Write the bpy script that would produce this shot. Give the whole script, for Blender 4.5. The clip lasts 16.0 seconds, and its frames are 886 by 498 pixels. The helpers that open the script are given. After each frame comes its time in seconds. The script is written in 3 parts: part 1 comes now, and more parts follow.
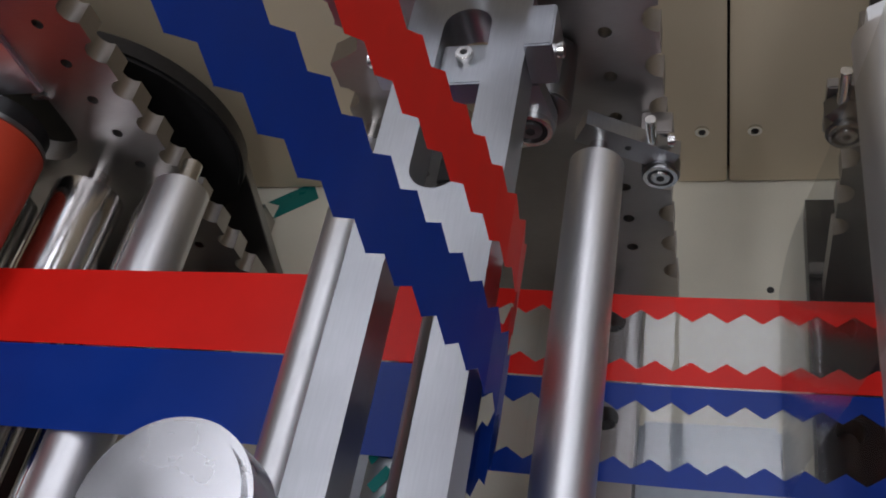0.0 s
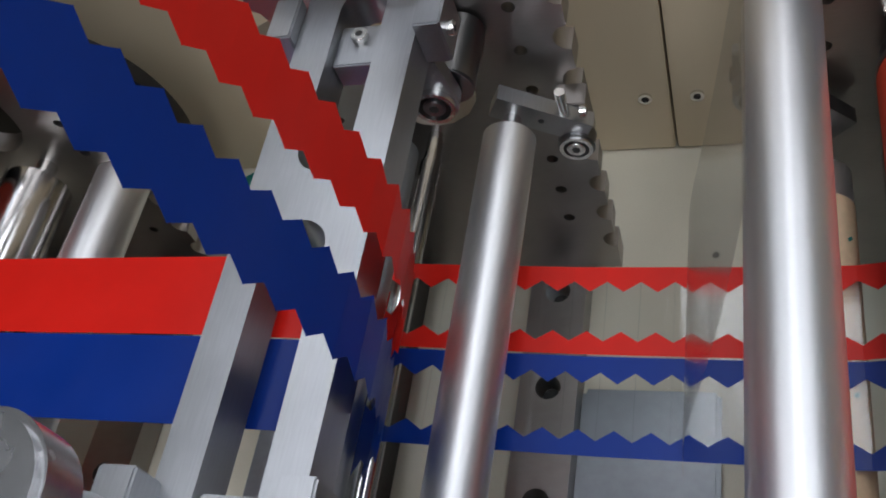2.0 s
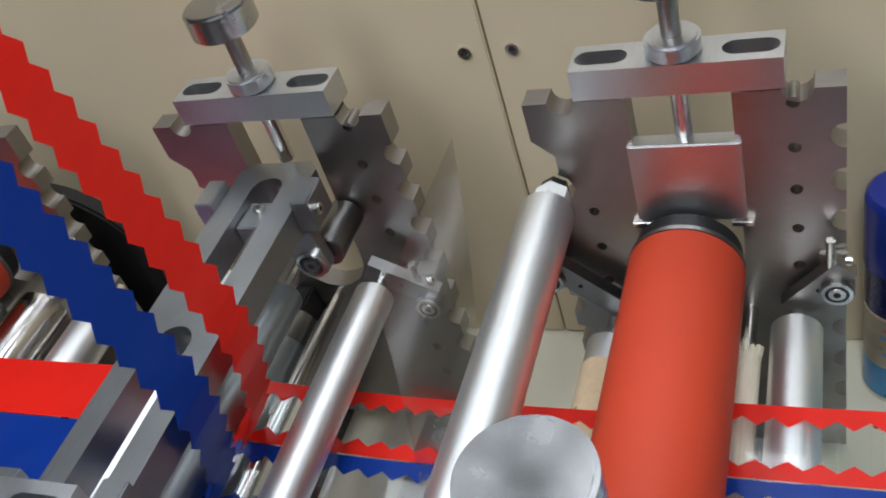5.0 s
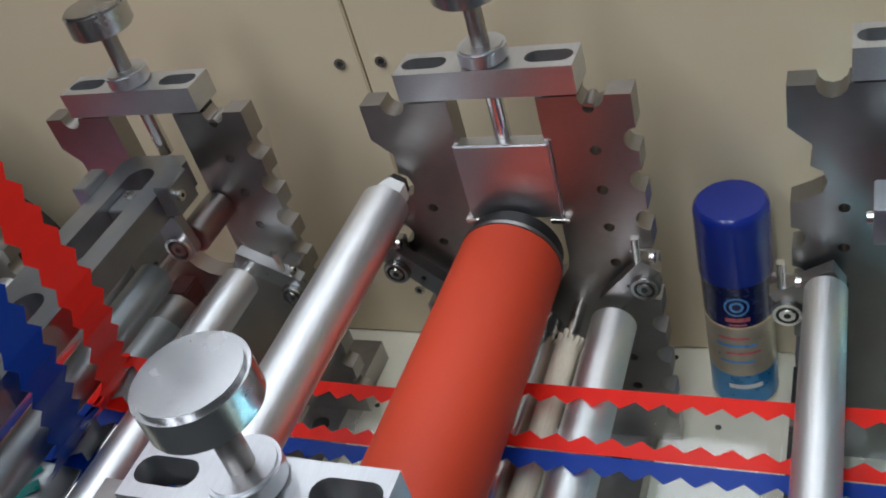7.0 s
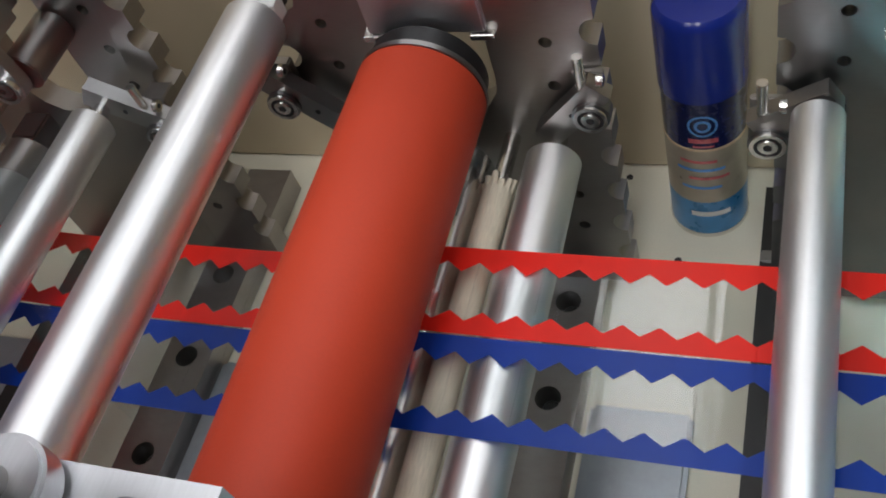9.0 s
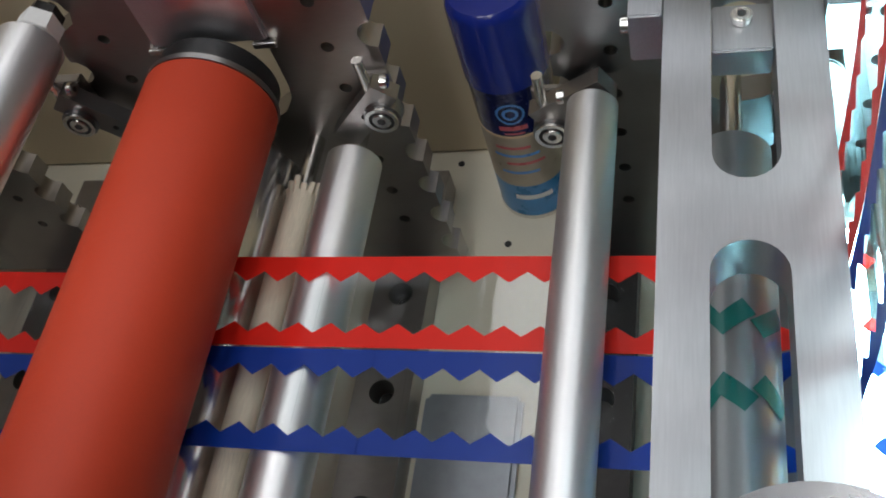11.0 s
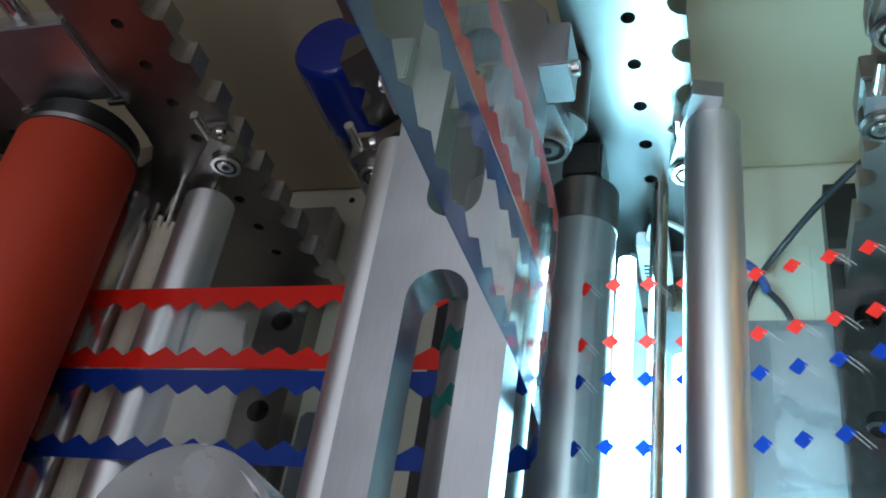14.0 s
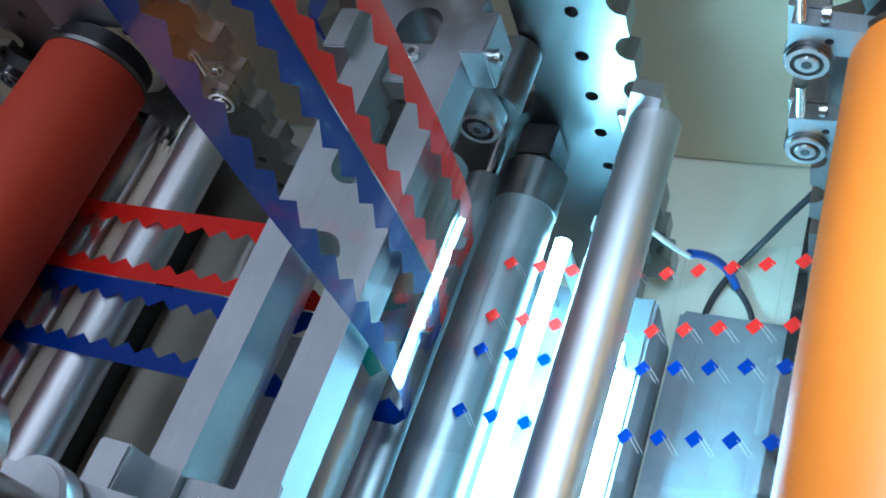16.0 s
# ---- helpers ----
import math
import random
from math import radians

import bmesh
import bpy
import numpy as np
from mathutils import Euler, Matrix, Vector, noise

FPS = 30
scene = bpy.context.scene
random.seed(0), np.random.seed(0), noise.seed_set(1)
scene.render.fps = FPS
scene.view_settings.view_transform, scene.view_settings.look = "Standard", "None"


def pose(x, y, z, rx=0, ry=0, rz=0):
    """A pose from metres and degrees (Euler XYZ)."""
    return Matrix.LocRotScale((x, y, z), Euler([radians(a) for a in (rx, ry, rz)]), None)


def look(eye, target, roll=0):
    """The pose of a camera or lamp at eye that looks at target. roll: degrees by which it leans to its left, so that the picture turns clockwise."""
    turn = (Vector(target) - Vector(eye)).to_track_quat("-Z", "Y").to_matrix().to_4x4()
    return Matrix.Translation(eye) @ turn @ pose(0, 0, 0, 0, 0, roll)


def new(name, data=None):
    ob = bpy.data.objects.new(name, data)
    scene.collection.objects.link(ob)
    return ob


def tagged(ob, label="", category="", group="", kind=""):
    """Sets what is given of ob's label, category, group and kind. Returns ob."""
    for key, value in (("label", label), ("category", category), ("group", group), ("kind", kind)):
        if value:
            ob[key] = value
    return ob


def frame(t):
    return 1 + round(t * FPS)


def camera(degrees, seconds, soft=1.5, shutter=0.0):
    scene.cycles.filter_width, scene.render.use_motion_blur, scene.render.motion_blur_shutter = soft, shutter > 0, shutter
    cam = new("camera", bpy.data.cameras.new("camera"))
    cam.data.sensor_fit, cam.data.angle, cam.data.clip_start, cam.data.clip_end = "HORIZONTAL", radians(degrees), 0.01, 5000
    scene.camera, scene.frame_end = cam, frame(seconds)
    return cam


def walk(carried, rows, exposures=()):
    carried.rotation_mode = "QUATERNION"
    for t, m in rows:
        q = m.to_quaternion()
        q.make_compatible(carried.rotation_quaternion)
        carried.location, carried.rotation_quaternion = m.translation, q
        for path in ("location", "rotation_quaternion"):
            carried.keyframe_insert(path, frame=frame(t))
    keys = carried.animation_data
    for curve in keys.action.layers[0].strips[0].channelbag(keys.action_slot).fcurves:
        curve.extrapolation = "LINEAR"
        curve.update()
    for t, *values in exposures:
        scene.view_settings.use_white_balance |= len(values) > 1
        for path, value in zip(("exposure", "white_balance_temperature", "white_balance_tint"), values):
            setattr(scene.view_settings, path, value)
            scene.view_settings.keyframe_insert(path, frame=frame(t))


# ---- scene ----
from mathutils import geometry

cam = camera(49.4, 16.0, soft=1.9)
PATH = [
    (0, (-0.145, -0.603, 0.74), (-0.716, 0.505, -0.824), -21.6),
    (0.5, (-0.14, -0.597, 0.729), (-0.744, 0.439, -0.871), -23.6),
    (1, (-0.138, -0.594, 0.727), (-0.753, 0.437, -0.873), -24.0),
    (1.5, (-0.116, -0.594, 0.725), (-0.733, 0.448, -0.867), -25.2),
    (2, (-0.074, -0.593, 0.732), (-0.7, 0.455, -0.852), -26.4),
    (2.5, (-0.041, -0.599, 0.738), (-0.711, 0.451, -0.827), -27.2),
    (3, (-0.002, -0.616, 0.747), (-0.758, 0.446, -0.771), -27.2),
    (3.5, (0.024, -0.622, 0.793), (-0.835, 0.481, -0.637), -25.2),
    (4, (0.039, -0.67, 0.796), (-0.774, 0.522, -0.59), -23.4),
    (4.5, (0.061, -0.662, 0.791), (-0.59, 0.577, -0.637), -22.6),
    (4.7, (0.094, -0.678, 0.806), (-0.651, 0.586, -0.552), -22.3),
    (6.8, (0.304, -0.798, 0.801), (-0.5, 0.655, -0.315), -16.7),
    (7, (0.299, -0.743, 0.781), (-0.491, 0.646, -0.422), -17.8),
    (7.5, (0.271, -0.66, 0.751), (-0.441, 0.649, -0.583), -18.8),
    (8, (0.262, -0.612, 0.709), (-0.445, 0.574, -0.738), -21.5),
    (8.2, (0.261, -0.607, 0.7), (-0.461, 0.538, -0.773), -22.1),
    (10.3, (0.312, -0.57, 0.702), (-0.284, 0.458, -0.906), -21.4),
    (10.5, (0.319, -0.568, 0.701), (-0.256, 0.465, -0.912), -22.1),
    (11, (0.346, -0.566, 0.697), (-0.187, 0.489, -0.916), -22.5),
    (11.5, (0.369, -0.564, 0.701), (-0.129, 0.505, -0.914), -23.3),
    (12, (0.387, -0.559, 0.707), (-0.11, 0.495, -0.918), -25.1),
    (12.5, (0.41, -0.554, 0.703), (-0.09, 0.492, -0.926), -25.8),
    (13, (0.436, -0.556, 0.699), (-0.038, 0.495, -0.935), -24.5),
    (13.5, (0.464, -0.573, 0.716), (-0.102, 0.515, -0.864), -25.4),
    (14, (0.497, -0.585, 0.724), (-0.087, 0.512, -0.844), -24.4),
    (14.5, (0.522, -0.567, 0.715), (-0.065, 0.489, -0.879), -23.5),
    (15, (0.584, -0.56, 0.727), (-0.25, 0.396, -0.819), -27.2),
    (15.5, (0.615, -0.561, 0.738), (-0.252, 0.369, -0.806), -27.1),
    (16, (0.628, -0.56, 0.733), (-0.198, 0.357, -0.841), -27.5),
]
EXPOSURES = [(0.0, -0.95, 6400, 22), (2.0, -0.6, 6400, 17), (3.0, -0.25, 6400, 11), (4.5, -0.05, 6400, 12), (7.0, -0.3, 6300, 14), (8.0, -0.4, 6600, 17), (11.0, -0.7, 6850, 17), (12.5, -1.55, 6650, 17), (13.5, -1.8, 6500, 18), (14.5, -1.8, 6050, 17), (16.0, -1.4, 5450, 16)]
PHASE_WEB, PHASE_SCRAP, PHASE_CLEAR = 0.0024, 0.0, 0.0091   # where the first tooth stands on its track
FEED_START = 0.02
GLOW = 205.0
walk(cam, [(t, look(eye, target, roll)) for t, eye, target, roll in PATH], EXPOSURES)

# ---------------- world and light ----------------
world = bpy.data.worlds.new("hall")
scene.world = world
world.use_nodes = True
world.node_tree.nodes["Background"].inputs[0].default_value = (0.75, 0.85, 1.0, 1)
world.node_tree.nodes["Background"].inputs[1].default_value = 0.04


def area(name, x, y, z, sx, sy, watts, colour, target):
    d = bpy.data.lights.new(name, "AREA")
    d.shape, d.size, d.size_y, d.energy, d.color = "RECTANGLE", sx, sy, watts, colour
    ob = new(name, d)
    ob.matrix_world = look((x, y, z), target)
    return ob


LAMPS = [(-0.95, 0.25, 9), (-0.05, 0.30, 11), (0.75, 0.25, 9), (-0.60, -1.45, 21), (0.25, -1.45, 21)]
for x, y, watts in LAMPS:
    area("ceiling_lamp", x, y, 1.86, 0.26, 1.7, watts, (0.90, 0.97, 1.0), (x, y, 0))
# unseen cool fill light over the orange roller, added to brighten the right end
cool = area("cool_fill", 0.74, -0.34, 0.86, 0.10, 0.42, 2.6, (0.66, 0.94, 1.0), (0.62, -0.30, 0.10))
cool.data.spread = radians(60)

# ---------------- materials ----------------


def nodes_of(name):
    m = bpy.data.materials.new(name)
    m.use_nodes = True
    nt = m.node_tree
    return m, nt, nt.nodes["Principled BSDF"]


def surface(name, colour, rough=0.5, metal=0.0, grain=60.0, amount=0.12, bump=0.0, stretch=(1, 1, 1),
            rough_var=0.1, blotch=6.0, blotch_amount=0.12, coat=0.0, island=0.0):
    """A procedural surface: base colour varied at two scales, roughness wear, fine relief."""
    m, nt, b = nodes_of(name)
    n, l = nt.nodes, nt.links
    tc = n.new("ShaderNodeTexCoord")
    mp = n.new("ShaderNodeMapping")
    mp.inputs["Scale"].default_value = stretch
    l.new(tc.outputs["Object"], mp.inputs[0])
    fine, big = n.new("ShaderNodeTexNoise"), n.new("ShaderNodeTexNoise")
    fine.inputs["Scale"].default_value, fine.inputs["Detail"].default_value = grain, 6
    big.inputs["Scale"].default_value, big.inputs["Detail"].default_value = blotch, 4
    l.new(mp.outputs[0], fine.inputs[0])
    l.new(tc.outputs["Object"], big.inputs[0])

    def shade(fac, amt, low):
        r = n.new("ShaderNodeMapRange")
        r.inputs["From Min"].default_value, r.inputs["From Max"].default_value = 0.3, 0.7
        r.inputs["To Min"].default_value, r.inputs["To Max"].default_value = low, low + amt
        l.new(fac, r.inputs["Value"])
        return r.outputs[0]
    f1 = shade(fine.outputs["Fac"], amount, 1 - amount / 2)
    f2 = shade(big.outputs["Fac"], blotch_amount, 1 - blotch_amount / 2)
    mul = n.new("ShaderNodeMath")
    mul.operation = "MULTIPLY"
    l.new(f1, mul.inputs[0])
    l.new(f2, mul.inputs[1])
    val = mul.outputs[0]
    mix = n.new("ShaderNodeVectorMath")
    mix.operation = "SCALE"
    mix.inputs[0].default_value = colour
    l.new(val, mix.inputs["Scale"])
    l.new(mix.outputs[0], b.inputs["Base Color"])
    l.new(shade(fine.outputs["Fac"], rough_var, max(0.02, rough - rough_var / 2)), b.inputs["Roughness"])
    b.inputs["Metallic"].default_value = metal
    if coat:
        b.inputs["Coat Weight"].default_value, b.inputs["Coat Roughness"].default_value = coat, 0.12
    if bump:
        bp = n.new("ShaderNodeBump")
        bp.inputs["Strength"].default_value, bp.inputs["Distance"].default_value = bump, 0.001
        l.new(fine.outputs["Fac"], bp.inputs["Height"])
        l.new(bp.outputs[0], b.inputs["Normal"])
    return m


M_WALL = surface("cream_powder_coat", (0.66, 0.55, 0.385), 0.42, 0, 900, 0.05, 0.15, blotch=3, blotch_amount=0.10)
M_TABLE = surface("cream_table_paint", (0.74, 0.70, 0.57), 0.38, 0, 700, 0.06, 0.1, blotch=9, blotch_amount=0.10)
M_ROLL = surface("turned_aluminium", (0.78, 0.78, 0.79), 0.43, 1.0, 60, 0.012, 0.0, stretch=(1, 2, 1), blotch=7, blotch_amount=0.08, rough_var=0.01)
M_GREYROLL = surface("dull_grey_roller", (0.34, 0.37, 0.38), 0.42, 0.9, 60, 0.04, 0.0, stretch=(1, 2, 1), blotch=9, rough_var=0.04)
M_KNOB = surface("machined_knob_face", (0.50, 0.50, 0.51), 0.24, 1.0, 40, 0.10, 0.01, blotch=30, blotch_amount=0.18, rough_var=0.10)
M_CHROME = surface("polished_steel_roller", (0.66, 0.65, 0.64), 0.17, 1.0, 60, 0.04, 0.0, stretch=(0.3, 3, 0.3), blotch=9, rough_var=0.08)
M_ALU = surface("milled_aluminium", (0.41, 0.42, 0.435), 0.34, 1.0, 150, 0.10, 0.0, stretch=(6, 0.35, 6), blotch=16, blotch_amount=0.22, rough_var=0.06)
M_SHEET = surface("brushed_bright_aluminium", (0.60, 0.61, 0.63), 0.36, 1.0, 150, 0.08, 0.0, stretch=(5, 0.4, 5), blotch=14, blotch_amount=0.14, rough_var=0.06)
M_PLATE = surface("dark_ground_steel", (0.35, 0.33, 0.315), 0.37, 1.0, 160, 0.10, 0.02, stretch=(0.5, 1, 9), blotch=11, blotch_amount=0.3, rough_var=0.07)
M_PLATE_BRIGHT = surface("bright_ground_steel", (0.25, 0.25, 0.25), 0.32, 1.0, 160, 0.06, 0.02, stretch=(0.5, 1, 9), blotch=11, blotch_amount=0.2, rough_var=0.05)
M_BLACK = surface("black_oxide_steel", (0.035, 0.034, 0.034), 0.38, 0.6, 200, 0.2, 0.05, rough_var=0.12)
M_SCREW = surface("zinc_screw", (0.72, 0.71, 0.68), 0.22, 1.0, 300, 0.15, 0.05)
# near-black colour standing in for the shade inside sockets and drilled holes
M_HOLE_SHADE = surface("hole_and_socket_shade", (0.02, 0.02, 0.02), 0.6, 0.0, 300, 0.2)
M_RUBBER = surface("red_silicone_rubber", (0.50, 0.050, 0.020), 0.55, 0, 500, 0.05, 0.08, blotch=10, blotch_amount=0.10, rough_var=0.12)
M_ORANGE = surface("orange_rubber", (0.85, 0.22, 0.02), 0.45, 0, 500, 0.05, 0.08, blotch=10, blotch_amount=0.08)
M_RED = surface("red_film", (0.88, 0.022, 0.012), 0.36, 0, 40, 0.05, 0.0, blotch=18, blotch_amount=0.10, coat=0.05)
M_BLUE = surface("blue_film", (0.002, 0.036, 0.28), 0.36, 0, 40, 0.05, 0.0, blotch=18, blotch_amount=0.12, coat=0.05)
M_GREEN = surface("green_film", (0.0, 0.16, 0.14), 0.30, 0, 40, 0.05, 0.0, blotch=18)
M_PAPER = surface("kraft_backing_paper", (0.70, 0.52, 0.33), 0.55, 0, 220, 0.12, 0.1, blotch=25, blotch_amount=0.12)
M_STRAW = surface("pale_straw", (0.74, 0.66, 0.52), 0.6, 0, 260, 0.25, 0.2, stretch=(6, 0.4, 6), blotch=30, blotch_amount=0.15)
M_CAPBLUE = surface("blue_plastic_cap", (0.005, 0.022, 0.24), 0.26, 0, 300, 0.02, 0.0, blotch=20, blotch_amount=0.06, coat=0.3, rough_var=0.01)
M_CANBLUE = surface("dark_blue_can_print", (0.006, 0.012, 0.085), 0.25, 0.2, 200, 0.05, 0.0, coat=0.4)
M_CANTAN = surface("tan_can_print", (0.42, 0.36, 0.28), 0.32, 0.3, 60, 0.25, 0.0, coat=0.3)
M_CANCYAN = surface("cyan_can_print", (0.02, 0.22, 0.50), 0.3, 0.2, 60, 0.3, 0.0, coat=0.3)
M_WHITE = surface("white_plastic", (0.78, 0.79, 0.78), 0.4, 0, 300, 0.05)
M_RUBBLACK = surface("black_cable_rubber", (0.03, 0.03, 0.035), 0.45, 0, 300, 0.1)
M_BLUETUBE = surface("blue_cable_sleeve", (0.03, 0.10, 0.42), 0.35, 0, 300, 0.1)
M_CAST = surface("grey_sheet_steel", (0.30, 0.33, 0.36), 0.35, 0.6, 120, 0.12, 0.05, blotch=9)
M_HALL = surface("hall_plaster", (0.42, 0.42, 0.41), 0.8, 0, 60, 0.1, blotch=1.5)
M_HALLFLOOR = surface("hall_floor_grey", (0.16, 0.17, 0.17), 0.5, 0, 60, 0.15, blotch=1.5)


M_GLOW, _nt, _b = nodes_of("led_glow")
_b.inputs["Base Color"].default_value = (0.8, 0.8, 0.8, 1)
_b.inputs["Emission Color"].default_value = (0.36, 0.88, 1.0, 1)
_b.inputs["Emission Strength"].default_value = GLOW


def let_light_through(m, colour, share):
    """Thin coloured film passes part of the light that falls on its far side."""
    n, l = m.node_tree.nodes, m.node_tree.links
    tl, mx = n.new("ShaderNodeBsdfTranslucent"), n.new("ShaderNodeMixShader")
    tl.inputs[0].default_value = (*colour, 1)
    mx.inputs[0].default_value = share
    l.new(n["Principled BSDF"].outputs[0], mx.inputs[1])
    l.new(tl.outputs[0], mx.inputs[2])
    l.new(mx.outputs[0], n["Material Output"].inputs["Surface"])


for _m in (M_RED, M_BLUE, M_RUBBER):
    _m.node_tree.nodes["Principled BSDF"].inputs["Specular IOR Level"].default_value = 0.28
let_light_through(M_RED, (0.85, 0.05, 0.04), 0.35)
let_light_through(M_BLUE, (0.004, 0.05, 0.36), 0.25)


def clear_film(name, power, gain, least, rough, ripple):
    """Clear film: see-through, with gloss that grows towards grazing."""
    m, nt, b = nodes_of(name)
    n, l = nt.nodes, nt.links
    n.remove(b)
    out = n["Material Output"]
    tr, gl, mx, fr = (n.new("ShaderNodeBsdfTransparent"), n.new("ShaderNodeBsdfGlossy"), n.new("ShaderNodeMixShader"), n.new("ShaderNodeLayerWeight"))
    pw, ml = n.new("ShaderNodeMath"), n.new("ShaderNodeMath")
    pw.operation, pw.inputs[1].default_value = "POWER", power
    ml.operation, ml.inputs[1].default_value, ml.inputs[2].default_value = "MULTIPLY_ADD", gain, least
    tr.inputs[0].default_value = (0.93, 0.95, 0.95, 1)
    gl.inputs["Roughness"].default_value = rough
    fr.inputs["Blend"].default_value = 0.5
    l.new(fr.outputs["Facing"], pw.inputs[0])
    l.new(pw.outputs[0], ml.inputs[0])
    ns, bp, tc = n.new("ShaderNodeTexNoise"), n.new("ShaderNodeBump"), n.new("ShaderNodeTexCoord")
    ns.inputs["Scale"].default_value = 14
    bp.inputs["Strength"].default_value, bp.inputs["Distance"].default_value = ripple, 0.004
    mp = n.new("ShaderNodeMapping")
    mp.inputs["Scale"].default_value = (3.2, 0.25, 1.0)
    l.new(tc.outputs["Object"], mp.inputs[0])
    l.new(mp.outputs[0], ns.inputs[0])
    l.new(ns.outputs["Fac"], bp.inputs["Height"])
    for k in (gl, fr):
        l.new(bp.outputs[0], k.inputs["Normal"])
    l.new(ml.outputs[0], mx.inputs[0])
    l.new(tr.outputs[0], mx.inputs[1])
    l.new(gl.outputs[0], mx.inputs[2])
    l.new(mx.outputs[0], out.inputs["Surface"])
    return m


M_CLEAR = clear_film("clear_film", 3.5, 0.55, 0.060, 0.07, 0.10)
M_LAMINATE = clear_film("hanging_laminate_film", 4.0, 0.85, 0.02, 0.20, 0.25)

# ---------------- mesh helpers ----------------


def mesh_of(name, bm, mat):
    me = bpy.data.meshes.new(name)
    bmesh.ops.recalc_face_normals(bm, faces=bm.faces)
    bm.to_mesh(me)
    bm.free()
    me.materials.append(mat)
    return me


def part(name, bm, mat, parent=None, label="", smooth=True):
    ob = new(name, mesh_of(name, bm, mat))
    if smooth:
        ob.data.shade_smooth()
        ob.data.set_sharp_from_angle(angle=radians(35))
    ob.parent = parent
    if label:
        ob["label"] = label
    return ob


def thing(name, label, category, at=(0, 0, 0), group="", kind=""):
    ob = new(name)
    ob.empty_display_size = 0.02
    ob.location = at
    return tagged(ob, label, category, group, kind)


def bm_box(x0, x1, y0, y1, z0, z1, bevel=0.0, bm=None):
    own = bmesh.new()
    bmesh.ops.create_cube(own, size=1, matrix=Matrix.Translation(((x0 + x1) / 2, (y0 + y1) / 2, (z0 + z1) / 2)) @ Matrix.Diagonal((x1 - x0, y1 - y0, z1 - z0, 1)))
    if bevel:
        bmesh.ops.bevel(own, geom=own.edges[:], offset=bevel, segments=2, affect="EDGES")
    return join(bm, own)


def join(bm, own):
    if bm is None:
        return own
    me = bpy.data.meshes.new("tmp")
    own.to_mesh(me)
    own.free()
    bm.from_mesh(me)
    bpy.data.meshes.remove(me)
    return bm


def bm_cyl(p, q, r, seg=32, bevel=0.0, r2=None, bm=None):
    """A capped cylinder or cone from p to q."""
    own = bmesh.new()
    p, q = Vector(p), Vector(q)
    d = q - p
    m = Matrix.Translation((p + q) / 2) @ d.to_track_quat("Z", "Y").to_matrix().to_4x4()
    bmesh.ops.create_cone(own, cap_ends=True, segments=seg, radius1=r, radius2=r if r2 is None else r2, depth=d.length, matrix=m)
    if bevel:
        rim = [e for e in own.edges if len(e.link_faces) == 2 and any(len(f.verts) > 4 for f in e.link_faces)]
        bmesh.ops.bevel(own, geom=rim, offset=bevel, segments=2, affect="EDGES")
    return join(bm, own)


def bm_tube(p, q, r, hole, seg=32):
    """A ring or sleeve from p to q with a bore."""
    own = bmesh.new()
    p, q = Vector(p), Vector(q)
    d = q - p
    m = Matrix.Translation(p) @ d.to_track_quat("Z", "Y").to_matrix().to_4x4()
    rings = []
    for rr, h in ((hole, 0), (r, 0), (r, d.length), (hole, d.length)):
        rings.append([own.verts.new(m @ Vector((rr * math.cos(a), rr * math.sin(a), h))) for a in [2 * math.pi * i / seg for i in range(seg)]])
    for a in range(4):
        for i in range(seg):
            own.faces.new((rings[a][i], rings[a][(i + 1) % seg], rings[(a + 1) % 4][(i + 1) % seg], rings[(a + 1) % 4][i]))
    return own


def ring(cx, cy, r, n=16, a0=0.0, a1=2 * math.pi, closed=True):
    k = n if closed else n - 1
    return [(cx + r * math.cos(a0 + (a1 - a0) * i / k), cy + r * math.sin(a0 + (a1 - a0) * i / k)) for i in range(n)]


def bm_plate(outer, holes, depth, place):
    """A flat plate with through holes, drawn in 2D and thickened by depth along the third axis."""
    own = bmesh.new()
    loops = [outer] + holes
    flat = [v for lp in loops for v in lp]
    tris = geometry.tessellate_polygon([[Vector((x, y, 0)) for x, y in lp] for lp in loops])
    top = [own.verts.new(place(x, y, 0)) for x, y in flat]
    low = [own.verts.new(place(x, y, depth)) for x, y in flat]
    for t in tris:
        own.faces.new([top[i] for i in t])
        own.faces.new([low[i] for i in reversed(t)])
    k = 0
    for lp in loops:
        n = len(lp)
        for i in range(n):
            a, b = k + i, k + (i + 1) % n
            own.faces.new((top[a], top[b], low[b], low[a]))
        k += n
    return own


def screw(name, at, axis, r, parent, mat=None, socket=True):
    """A socket-head screw whose head looks along axis."""
    at, axis = Vector(at), Vector(axis).normalized()
    head = part(name, bm_cyl(at, at + axis * r * 0.9, r, 20, r * 0.12), mat or M_SCREW, parent)
    if socket:
        # dark disc on the head: the socket's shade as colour
        part("socket", bm_cyl(at + axis * r * 0.85, at + axis * r * 0.92, r * 0.45, 6), M_HOLE_SHADE, head)
    return head


def cable(name, pts, r, mat, label, parent=None):
    cu = bpy.data.curves.new(name, "CURVE")
    cu.dimensions, cu.bevel_depth, cu.bevel_resolution = "3D", r, 3
    sp = cu.splines.new("NURBS")
    sp.points.add(len(pts) - 1)
    for v, c in zip(sp.points, pts):
        v.co = (*c, 1)
    sp.use_endpoint_u, sp.order_u = True, 4
    cu.materials.append(mat)
    ob = new(name, cu)
    if parent:
        ob.parent = parent
    else:
        tagged(ob, label, "cable")
    return ob


# ---------------- structure ----------------
WALL_T = 0.02
